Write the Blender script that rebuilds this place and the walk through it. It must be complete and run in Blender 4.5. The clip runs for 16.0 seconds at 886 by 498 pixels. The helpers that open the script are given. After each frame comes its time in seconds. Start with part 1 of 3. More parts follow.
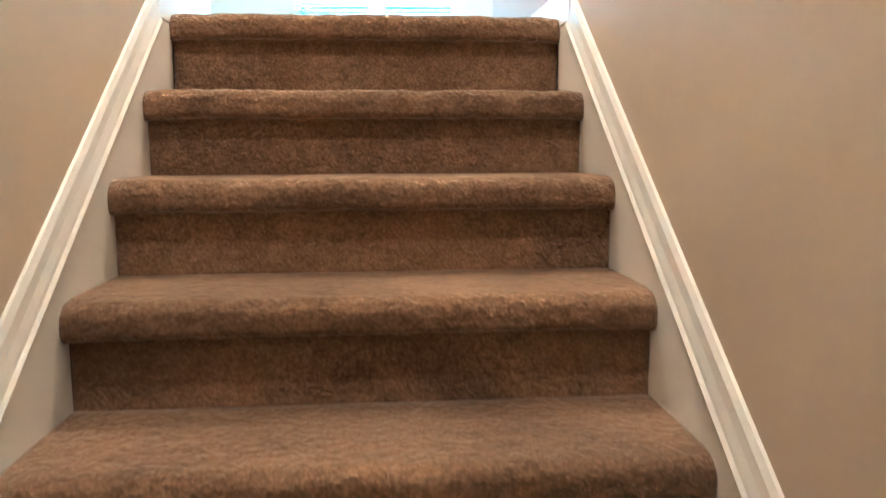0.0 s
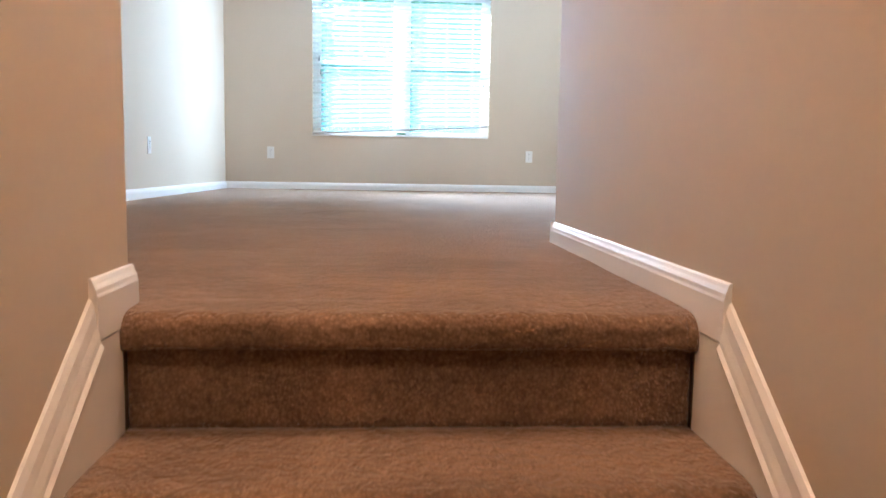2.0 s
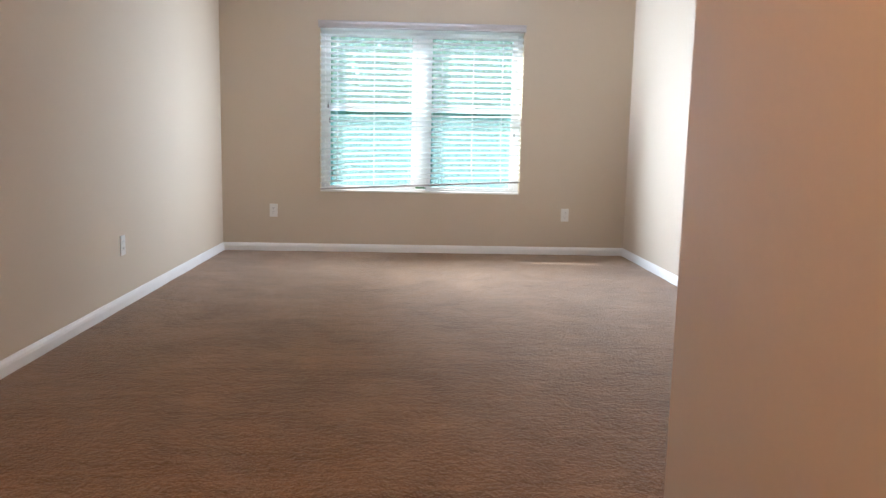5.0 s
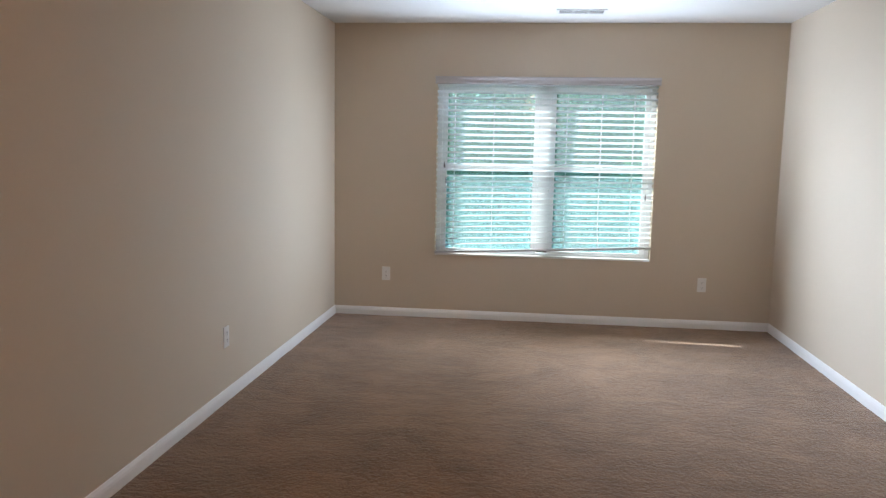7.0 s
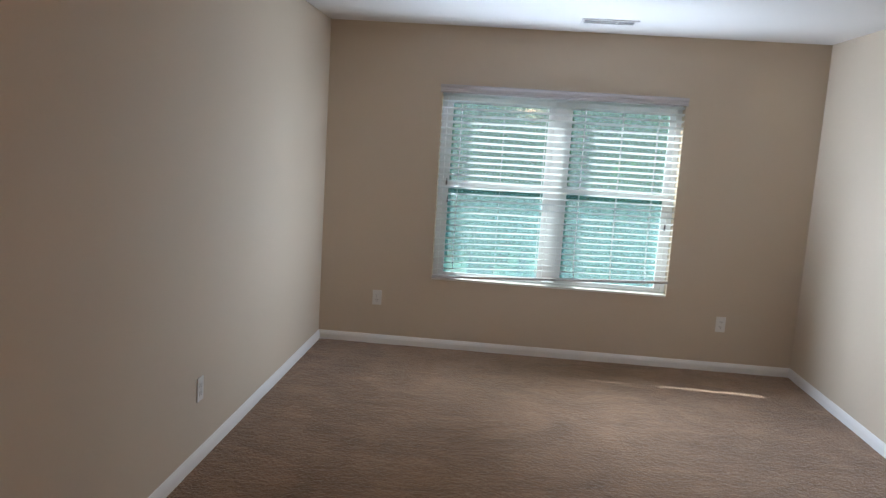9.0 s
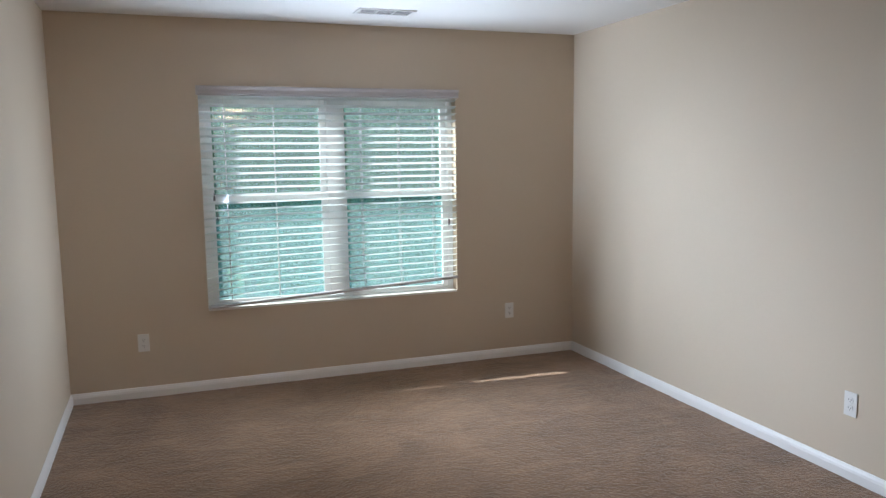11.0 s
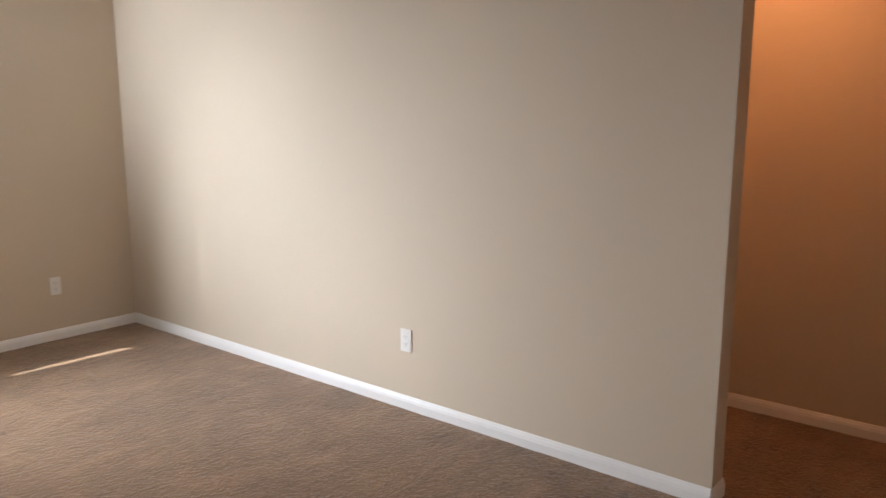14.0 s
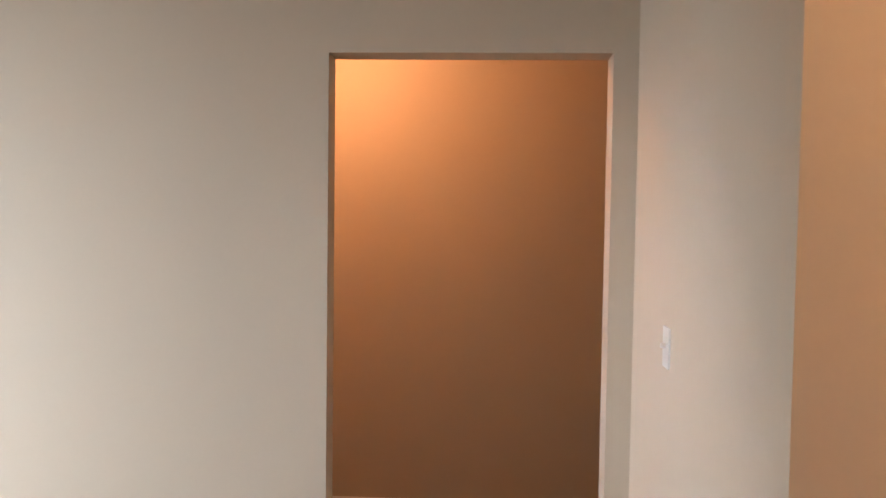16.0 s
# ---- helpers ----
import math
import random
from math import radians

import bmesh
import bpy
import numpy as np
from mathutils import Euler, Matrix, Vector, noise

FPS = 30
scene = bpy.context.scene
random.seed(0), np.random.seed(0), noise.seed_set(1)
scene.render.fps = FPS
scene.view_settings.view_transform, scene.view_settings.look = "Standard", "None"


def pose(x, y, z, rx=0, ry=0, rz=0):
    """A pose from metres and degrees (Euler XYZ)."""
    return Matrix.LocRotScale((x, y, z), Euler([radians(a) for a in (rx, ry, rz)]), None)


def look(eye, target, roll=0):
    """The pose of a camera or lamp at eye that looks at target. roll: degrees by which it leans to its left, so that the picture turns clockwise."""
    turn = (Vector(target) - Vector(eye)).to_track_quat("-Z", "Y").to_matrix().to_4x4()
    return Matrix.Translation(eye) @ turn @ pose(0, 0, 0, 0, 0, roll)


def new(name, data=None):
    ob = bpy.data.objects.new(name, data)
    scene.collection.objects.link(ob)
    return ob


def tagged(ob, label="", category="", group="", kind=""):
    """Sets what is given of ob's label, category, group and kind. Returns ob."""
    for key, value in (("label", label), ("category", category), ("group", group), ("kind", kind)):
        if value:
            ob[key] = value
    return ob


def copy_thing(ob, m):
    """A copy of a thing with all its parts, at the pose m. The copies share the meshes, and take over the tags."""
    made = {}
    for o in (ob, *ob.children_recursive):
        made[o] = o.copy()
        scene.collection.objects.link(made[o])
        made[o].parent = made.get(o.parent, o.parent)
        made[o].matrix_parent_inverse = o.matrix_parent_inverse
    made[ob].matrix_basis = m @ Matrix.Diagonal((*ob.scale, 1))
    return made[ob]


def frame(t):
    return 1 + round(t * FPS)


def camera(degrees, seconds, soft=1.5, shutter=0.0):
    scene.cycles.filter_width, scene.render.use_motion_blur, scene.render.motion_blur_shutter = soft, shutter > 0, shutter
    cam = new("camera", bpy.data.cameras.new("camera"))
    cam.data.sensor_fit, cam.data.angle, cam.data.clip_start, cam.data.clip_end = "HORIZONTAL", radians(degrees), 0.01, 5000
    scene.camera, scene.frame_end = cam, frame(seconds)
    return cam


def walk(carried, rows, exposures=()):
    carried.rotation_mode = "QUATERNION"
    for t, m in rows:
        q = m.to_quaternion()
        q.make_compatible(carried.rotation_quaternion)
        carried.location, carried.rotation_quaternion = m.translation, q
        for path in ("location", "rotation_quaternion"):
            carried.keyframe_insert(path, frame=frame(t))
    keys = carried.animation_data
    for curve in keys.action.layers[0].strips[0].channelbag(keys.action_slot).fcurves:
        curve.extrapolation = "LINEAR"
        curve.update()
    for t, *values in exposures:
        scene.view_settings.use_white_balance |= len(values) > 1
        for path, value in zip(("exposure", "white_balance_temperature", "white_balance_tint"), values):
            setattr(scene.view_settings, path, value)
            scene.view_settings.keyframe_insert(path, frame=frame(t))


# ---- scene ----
# Plan, in metres: the window wall stands at y = 0, the west wall at x = 0, the upper floor at z = 0.
W = 3.572            # east wall
XL, XH = 1.231, 2.218  # stair hall walls
YL, YB = -6.389, -5.207  # south walls, west and east of the stair hall
YJ, YR = -4.139, -5.121  # doorway in the east wall
DZ = 2.06            # doorway head
H = 2.44             # ceiling
T = 0.12             # wall thickness
NOSE, RUN, RISE = -6.475, 0.246, 0.185  # stairs
STEPS = 14
YE = -11.2           # end of the stair hall
PX = 4.637           # far wall of the side passage
YP = -6.3            # its south end
WL, WR, WB, WT = 0.854, 2.611, 0.57, 1.99  # window opening
BASE = 0.095
PILE = 0.026         # carpet thickness


def aim(x, y, z, yaw, pitch):
    a, b = radians(yaw), radians(pitch)
    return (x - math.sin(a) * math.cos(b), y + math.cos(a) * math.cos(b), z + math.sin(b))


cam = camera(60.3, 16.0, soft=1.3, shutter=0.3)
walk(cam, [
    (0, look((1.749, -8.423, -0.314), aim(1.749, -8.423, -0.314, -4.63, -7.27), -0.23)),
    (0.5, look((1.713, -8.255, -0.140), aim(1.713, -8.255, -0.140, -4.06, -8.12), 0.41)),
    (1, look((1.752, -8.065, -0.038), aim(1.752, -8.065, -0.038, -6.98, -8.83), 1.00)),
    (1.5, look((1.715, -7.868, 0.106), aim(1.715, -7.868, 0.106, -2.39, -7.66), 1.97)),
    (2, look((1.688, -7.716, 0.270), aim(1.688, -7.716, 0.270, -3.60, -6.14), 0.97)),
    (2.5, look((1.736, -7.521, 0.394), aim(1.736, -7.521, 0.394, -4.01, -6.39), -0.04)),
    (3, look((1.680, -7.330, 0.518), aim(1.680, -7.330, 0.518, -2.23, -6.71), -0.09)),
    (3.2, look((1.655, -7.265, 0.552), aim(1.655, -7.265, 0.552, -4.27, -5.71), 1.21)),
    (5.3, look((1.659, -6.692, 1.071), aim(1.659, -6.692, 1.071, -1.35, -8.14), 1.16)),
    (5.5, look((1.676, -6.648, 1.108), aim(1.676, -6.648, 1.108, 0.16, -7.77), 1.19)),
    (6, look((1.718, -6.518, 1.234), aim(1.718, -6.518, 1.234, 3.06, -7.23), 0.73)),
    (6.5, look((1.655, -6.390, 1.229), aim(1.655, -6.390, 1.229, 4.88, -6.79), 0.98)),
    (7, look((1.629, -6.270, 1.415), aim(1.629, -6.270, 1.415, 6.41, -7.29), 1.11)),
    (7.5, look((1.663, -6.173, 1.475), aim(1.663, -6.173, 1.475, 6.53, -8.06), 0.77)),
    (8, look((1.647, -5.994, 1.589), aim(1.647, -5.994, 1.589, 6.60, -8.19), 1.66)),
    (8.2, look((1.619, -5.939, 1.617), aim(1.619, -5.939, 1.617, 6.67, -8.72), 1.98)),
    (10.3, look((0.835, -5.274, 1.597), aim(0.835, -5.274, 1.597, -8.70, -6.47), 2.52)),
    (10.5, look((0.790, -5.221, 1.632), aim(0.790, -5.221, 1.632, -12.17, -7.02), 0.96)),
    (11, look((0.623, -5.175, 1.562), aim(0.623, -5.175, 1.562, -19.97, -7.05), -0.76)),
    (11.5, look((0.549, -5.213, 1.569), aim(0.549, -5.213, 1.569, -21.26, -7.89), 1.15)),
    (12, look((0.481, -5.353, 1.529), aim(0.481, -5.353, 1.529, -18.68, -10.14), 1.10)),
    (12.5, look((0.552, -5.373, 1.561), aim(0.552, -5.373, 1.561, -21.35, -12.95), 0.97)),
    (13, look((0.740, -5.264, 1.487), aim(0.740, -5.264, 1.487, -30.58, -11.60), 0.84)),
    (13.5, look((0.730, -5.160, 1.472), aim(0.730, -5.160, 1.472, -42.80, -10.37), 0.17)),
    (14, look((0.845, -5.040, 1.506), aim(0.845, -5.040, 1.506, -50.97, -10.22), -0.06)),
    (14.5, look((0.978, -4.907, 1.558), aim(0.978, -4.907, 1.558, -60.28, -9.74), 0.41)),
    (15, look((1.039, -4.740, 1.506), aim(1.039, -4.740, 1.506, -75.45, -6.10), 0.94)),
    (15.5, look((1.005, -4.715, 1.499), aim(1.005, -4.715, 1.499, -82.51, -3.14), 1.47)),
    (16, look((0.917, -4.683, 1.493), aim(0.917, -4.683, 1.493, -87.04, -2.40), 0.77)),
], exposures=[
    (0.0, 3.75, 3850, -22), (0.5, 3.42, 3780, -21), (1.0, 3.15, 3800, -18), (1.5, 2.95, 4000, -14), (2.0, 2.65, 4900, -3), (2.5, 2.45, 5500, 4), (3.2, 2.12, 5850, 6),
    (5.5, 1.72, 5900, 6), (7.0, 1.29, 5850, 5), (11.0, 0.84, 5950, 5), (12.5, 0.93, 6100, 7), (13.5, 1.17, 6500, 8), (14.5, 1.44, 7100, 10), (15.0, 1.5, 7500, 12), (16.0, 1.95, 6350, 6)])

# ---- light ----
SUN = Vector((-1.12, 1.0, 1.1)).normalized()   # towards the sun
world = bpy.data.worlds.new("world")
scene.world = world
world.use_nodes = True
sky = world.node_tree.nodes.new("ShaderNodeTexSky")
sky.sky_type, sky.sun_disc = "NISHITA", False
sky.sun_elevation, sky.sun_rotation = math.asin(SUN.z), math.atan2(SUN.x, SUN.y)
background = world.node_tree.nodes["Background"]
background.inputs[1].default_value = 0.15
world.node_tree.links.new(sky.outputs[0], background.inputs[0])

sun = new("sun", bpy.data.lights.new("sun", "SUN"))
sun.data.energy, sun.data.angle, sun.data.color = 5.0, radians(0.5), (1, 0.97, 0.92)
sun.matrix_world = look((0, 0, 0), -SUN)


def bulb(name, place, watts, radius, colour):
    ob = new(name, bpy.data.lights.new(name, "POINT"))
    ob.data.energy, ob.data.shadow_soft_size, ob.data.color = watts, radius, colour
    ob.location = place


WARM = (1.0, 0.56, 0.33)
bulb("hall_bulb", (1.72, -6.30, 2.27), 10.5, 0.06, WARM)
bulb("stair_bulb", (1.72, -8.3, 2.27), 7.6, 0.06, WARM)
bulb("passage_bulb", (4.02, -3.98, 2.30), 5.3, 0.06, (1.0, 0.42, 0.19))


def daylight_fill(name, place, way, width, height, watts, spread):
    """Unseen lamp added at the window's opening, for sky light thrown by the blind."""
    ob = new(name, bpy.data.lights.new(name, "AREA"))
    ob.data.shape, ob.data.size, ob.data.size_y = "RECTANGLE", width, height
    ob.data.energy, ob.data.spread, ob.data.color = watts, radians(spread), (0.79, 0.853, 1.0)
    ob.matrix_world = look(place, Vector(place) + Vector(way))


daylight_fill("daylight_up", (1.733, -0.16, 0.80), (0, -0.62, 1.0), 1.65, 0.12, 6.5, 80)
daylight_fill("daylight_down", (1.733, -0.16, 1.28), (0, -0.85, -1.0), 1.65, 0.12, 1.8, 62)
daylight_fill("daylight_east", (1.00, -0.12, 1.50), (1.0, -0.93, -0.43), 0.14, 0.6, 11.8, 76)
daylight_fill("daylight_east_corner", (1.00, -0.12, 1.28), (1.0, -0.22, 0.30), 0.14, 1.25, 3.2, 58)
daylight_fill("daylight_far", (1.00, -0.12, 1.28), (0.404, -1.0, -0.06), 0.14, 1.25, 1.1, 27)
daylight_fill("daylight_west", (2.45, -0.12, 1.28), (-1.0, -0.45, -0.10), 0.14, 1.25, 4.4, 82)


# ---- materials ----
def material(name, colour, rough=0.6, metal=0.0, vary=0.08, scale=3.0, fine=0.05, fine_scale=120.0, bump=0.1, bump_scale=200.0, distance=0.002, spec=0.5):
    """A surface with broad and fine changes of tone and a fine relief."""
    m = bpy.data.materials.new(name)
    m.use_nodes = True
    n, l = m.node_tree.nodes, m.node_tree.links
    b = n["Principled BSDF"]
    b.inputs["Roughness"].default_value, b.inputs["Metallic"].default_value = rough, metal
    b.inputs["Specular IOR Level"].default_value = spec
    co = n.new("ShaderNodeTexCoord")
    broad, grain, relief = (n.new("ShaderNodeTexNoise") for _ in range(3))
    for node, s, detail in ((broad, scale, 4), (grain, fine_scale, 3), (relief, bump_scale, 3)):
        node.inputs["Scale"].default_value, node.inputs["Detail"].default_value = s, detail
        l.new(co.outputs["Object"], node.inputs["Vector"])
    tone = n.new("ShaderNodeMath")
    tone.operation = "MULTIPLY_ADD"
    tone.inputs[1].default_value, tone.inputs[2].default_value = vary * 2, 1 - vary
    l.new(broad.outputs[0], tone.inputs[0])
    tone2 = n.new("ShaderNodeMath")
    tone2.operation = "MULTIPLY_ADD"
    tone2.inputs[1].default_value, tone2.inputs[2].default_value = fine * 2, 1 - fine
    l.new(grain.outputs[0], tone2.inputs[0])
    both = n.new("ShaderNodeMath")
    both.operation = "MULTIPLY"
    l.new(tone.outputs[0], both.inputs[0])
    l.new(tone2.outputs[0], both.inputs[1])
    mix = n.new("ShaderNodeVectorMath")
    mix.operation = "SCALE"
    mix.inputs[0].default_value = colour
    l.new(both.outputs[0], mix.inputs["Scale"])
    l.new(mix.outputs[0], b.inputs["Base Color"])
    bm = n.new("ShaderNodeBump")
    bm.inputs["Strength"].default_value, bm.inputs["Distance"].default_value = bump, distance
    l.new(relief.outputs[0], bm.inputs["Height"])
    l.new(bm.outputs[0], b.inputs["Normal"])
    return m


def carpet_material():
    """Brown cut pile: tufts, trodden patches and vacuum streaks."""
    m = bpy.data.materials.new("carpet")
    m.use_nodes = True
    n, l = m.node_tree.nodes, m.node_tree.links
    b = n["Principled BSDF"]
    b.inputs["Roughness"].default_value = 0.95
    b.inputs["Specular IOR Level"].default_value = 0.1
    b.inputs["Sheen Weight"].default_value = 0.42
    b.inputs["Sheen Tint"].default_value = (1.0, 0.92, 0.86, 1)
    b.inputs["Sheen Roughness"].default_value = 0.38
    co = n.new("ShaderNodeTexCoord")

    def noise_at(scale, detail, stretch=None, distortion=0.0):
        node = n.new("ShaderNodeTexNoise")
        node.inputs["Scale"].default_value, node.inputs["Detail"].default_value = scale, detail
        node.inputs["Distortion"].default_value = distortion
        if stretch:
            mp = n.new("ShaderNodeMapping")
            mp.inputs["Scale"].default_value = stretch
            mp.inputs["Rotation"].default_value = (0, 0, 0.35)
            l.new(co.outputs["Object"], mp.inputs["Vector"])
            l.new(mp.outputs[0], node.inputs["Vector"])
        else:
            l.new(co.outputs["Object"], node.inputs["Vector"])
        return node

    def scaled(node, low, high, lo_in=0.3, hi_in=0.7):
        r = n.new("ShaderNodeMapRange")
        r.inputs[1].default_value, r.inputs[2].default_value = lo_in, hi_in
        r.inputs[3].default_value, r.inputs[4].default_value = low, high
        l.new(node.outputs[0], r.inputs[0])
        return r

    def times(a, c):
        x = n.new("ShaderNodeMath")
        x.operation = "MULTIPLY"
        l.new(a.outputs[0], x.inputs[0])
        l.new(c.outputs[0], x.inputs[1])
        return x

    patches = scaled(noise_at(2.6, 6, None, 1.1), 0.74, 1.20)
    streaks = scaled(noise_at(3.2, 4, (1.0, 5.0, 1.0), 0.3), 0.86, 1.13)
    mottles = scaled(noise_at(22.0, 5, (1.0, 2.2, 1.0), 1.2), 0.85, 1.13)
    brushed = scaled(noise_at(11.0, 5, (1.0, 7.0, 1.0), 0.6), 0.92, 1.08)
    tuft_tex = n.new("ShaderNodeTexVoronoi")
    tuft_tex.inputs["Scale"].default_value = 150.0
    l.new(co.outputs["Object"], tuft_tex.inputs["Vector"])
    tufts = scaled(tuft_tex, 1.12, 0.74, 0.05, 0.75)
    flecks = scaled(noise_at(52.0, 5, None, 2.0), 0.88, 1.12)
    tone = times(times(times(patches, streaks), times(mottles, brushed)), times(tufts, flecks))
    mix = n.new("ShaderNodeVectorMath")
    mix.operation = "SCALE"
    mix.inputs[0].default_value = (0.266, 0.165, 0.097)
    l.new(tone.outputs[0], mix.inputs["Scale"])
    l.new(mix.outputs[0], b.inputs["Base Color"])
    deep = n.new("ShaderNodeBump")
    deep.inputs["Strength"].default_value, deep.inputs["Distance"].default_value = 0.7, 0.005
    l.new(tufts.outputs[0], deep.inputs["Height"])
    rolling = n.new("ShaderNodeBump")
    rolling.inputs["Strength"].default_value, rolling.inputs["Distance"].default_value = 0.62, 0.02
    l.new(noise_at(42.0, 5, None, 1.0).outputs[0], rolling.inputs["Height"])
    l.new(deep.outputs[0], rolling.inputs["Normal"])
    l.new(rolling.outputs[0], b.inputs["Normal"])
    return m


def clear(name, tint, alpha, rough=0.5):
    """A thin sheet that lets most light straight through."""
    m = bpy.data.materials.new(name)
    m.use_nodes = True
    n, l = m.node_tree.nodes, m.node_tree.links
    b = n["Principled BSDF"]
    b.inputs["Base Color"].default_value = (*tint, 1)
    b.inputs["Roughness"].default_value = rough
    see = n.new("ShaderNodeBsdfTransparent")
    mix = n.new("ShaderNodeMixShader")
    mix.inputs[0].default_value = alpha
    l.new(see.outputs[0], mix.inputs[1])
    l.new(b.outputs[0], mix.inputs[2])
    l.new(mix.outputs[0], n["Material Output"].inputs[0])
    return m


def glass_material():
    m = bpy.data.materials.new("window_glass")
    m.use_nodes = True
    n, l = m.node_tree.nodes, m.node_tree.links
    see, gloss, mix, fres = n.new("ShaderNodeBsdfTransparent"), n.new("ShaderNodeBsdfGlossy"), n.new("ShaderNodeMixShader"), n.new("ShaderNodeFresnel")
    see.inputs[0].default_value = (0.78, 0.95, 0.93, 1)
    gloss.inputs["Roughness"].default_value = 0.10
    # translucent layer added as bright haze over the view outside
    haze_bsdf, haze_mix = n.new("ShaderNodeBsdfTranslucent"), n.new("ShaderNodeMixShader")
    haze_bsdf.inputs[0].default_value = (0.70, 0.86, 0.86, 1)
    haze_mix.inputs[0].default_value = 0.10
    l.new(see.outputs[0], haze_mix.inputs[1])
    l.new(haze_bsdf.outputs[0], haze_mix.inputs[2])
    l.new(fres.outputs[0], mix.inputs[0])
    l.new(haze_mix.outputs[0], mix.inputs[1])
    l.new(gloss.outputs[0], mix.inputs[2])
    l.new(mix.outputs[0], n["Material Output"].inputs[0])
    return m


def leafy(name, colour):
    m = material(name, colour, 0.6, vary=0.35, scale=1.2, fine=0.2, fine_scale=9, bump=0.0)
    n, l = m.node_tree.nodes, m.node_tree.links
    b = n["Principled BSDF"]
    tr, mix = n.new("ShaderNodeBsdfTranslucent"), n.new("ShaderNodeMixShader")
    mix.inputs[0].default_value = 0.55
    tr.inputs[0].default_value = (colour[0] * 1.4, colour[1] * 1.5, colour[2], 1)
    l.new(b.outputs[0], mix.inputs[1])
    l.new(tr.outputs[0], mix.inputs[2])
    l.new(mix.outputs[0], n["Material Output"].inputs[0])
    return m


WALL = material("wall_paint", (0.575, 0.486, 0.374), 0.75, vary=0.03, scale=1.3, fine=0.015, fine_scale=60, bump=0.12, bump_scale=420, distance=0.0012)
CEIL = material("ceiling_paint", (0.80, 0.79, 0.77), 0.85, vary=0.03, scale=1.5, fine=0.03, fine_scale=180, bump=0.3, bump_scale=260, distance=0.002)
TRIM = material("trim_paint", (0.80, 0.79, 0.77), 0.38, vary=0.04, scale=4, fine=0.02, fine_scale=40, bump=0.06, bump_scale=90)
VINYL = material("window_vinyl", (0.82, 0.83, 0.84), 0.35, vary=0.02, bump=0.02)
SLAT = material("blind_slat", (0.87, 0.88, 0.88), 0.4, vary=0.03, scale=6, fine=0.03, fine_scale=60, bump=0.03)
glow = SLAT.node_tree.nodes.new("ShaderNodeBsdfTranslucent")
glow.inputs[0].default_value = (0.88, 0.91, 0.91, 1)
blend = SLAT.node_tree.nodes.new("ShaderNodeMixShader")
blend.inputs[0].default_value = 0.6
SLAT.node_tree.links.new(SLAT.node_tree.nodes["Principled BSDF"].outputs[0], blend.inputs[1])
SLAT.node_tree.links.new(glow.outputs[0], blend.inputs[2])
SLAT.node_tree.links.new(blend.outputs[0], SLAT.node_tree.nodes["Material Output"].inputs[0])
# greyer than the slats; on the bottom rail it stands in for backlit shade
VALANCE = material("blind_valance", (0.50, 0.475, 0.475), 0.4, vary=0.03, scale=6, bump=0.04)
CORD = material("blind_cord", (0.80, 0.80, 0.78), 0.8, vary=0.05, bump=0.1)
PLATE = material("outlet_plastic", (0.74, 0.73, 0.70), 0.3, vary=0.02, bump=0.01)
TASSEL = material("tassel_plastic", (0.16, 0.15, 0.15), 0.4, vary=0.05)
DARK = material("dark_slot", (0.03, 0.03, 0.03), 0.6, vary=0.05)
METAL = material("vent_enamel", (0.74, 0.74, 0.73), 0.4, vary=0.04, bump=0.03)
SHADOWED = material("duct_shade", (0.08, 0.08, 0.085), 0.5, vary=0.1)
OPAL = clear("opal_glass", (0.9, 0.88, 0.82), 0.35, 0.3)
BRASS = material("lamp_base_metal", (0.62, 0.60, 0.57), 0.35, metal=0.9, vary=0.04)
CARPET = carpet_material()
GLASS = glass_material()
# bluish tint puts the sky haze on the grey mesh into its colour
SCREEN = clear("insect_screen", (0.36, 0.62, 0.70), 0.19, 0.7)
LABEL = material("window_label", (0.85, 0.50, 0.14), 0.6, vary=0.05)
BARK = material("bark", (0.16, 0.12, 0.09), 0.9, vary=0.3, scale=5, fine=0.2, fine_scale=40, bump=0.8, bump_scale=30, distance=0.02)
LEAF = leafy("leaf_green", (0.11, 0.20, 0.08))
LEAF_B = leafy("leaf_dark", (0.08, 0.16, 0.08))
LAWN = material("lawn", (0.085, 0.15, 0.05), 0.9, vary=0.35, scale=0.6, fine=0.25, fine_scale=14, bump=0.6, bump_scale=40, distance=0.03)
SIDING = material("house_siding", (0.66, 0.65, 0.62), 0.6, vary=0.05, scale=2, bump=0.05)


# ---- building helpers ----
def linked(name, bm, mat, smooth=False):
    me = bpy.data.meshes.new(name)
    bmesh.ops.recalc_face_normals(bm, faces=bm.faces)
    bm.to_mesh(me)
    bm.free()
    me.materials.append(mat)
    if smooth:
        for p in me.polygons:
            p.use_smooth = True
    return new(name, me)


def part(name, bm, mat, parent, label="", smooth=False):
    ob = linked(name, bm, mat, smooth)
    ob.parent = parent
    if label:
        ob["label"] = label
    return ob


def box(bm, x0, x1, y0, y1, z0, z1, bevel=0.0):
    vs = [bm.verts.new((x, y, z)) for x in (x0, x1) for y in (y0, y1) for z in (z0, z1)]
    faces = [bm.faces.new([vs[i] for i in f]) for f in ((0, 1, 3, 2), (4, 6, 7, 5), (0, 4, 5, 1), (2, 3, 7, 6), (0, 2, 6, 4), (1, 5, 7, 3))]
    if bevel:
        edges = list({e for f in faces for e in f.edges})
        bmesh.ops.bevel(bm, geom=edges, offset=bevel, segments=2, affect="EDGES", profile=0.7)
    return bm


def boxes(*dims, bevel=0.0):
    bm = bmesh.new()
    for d in dims:
        box(bm, *d, bevel=bevel)
    return bm


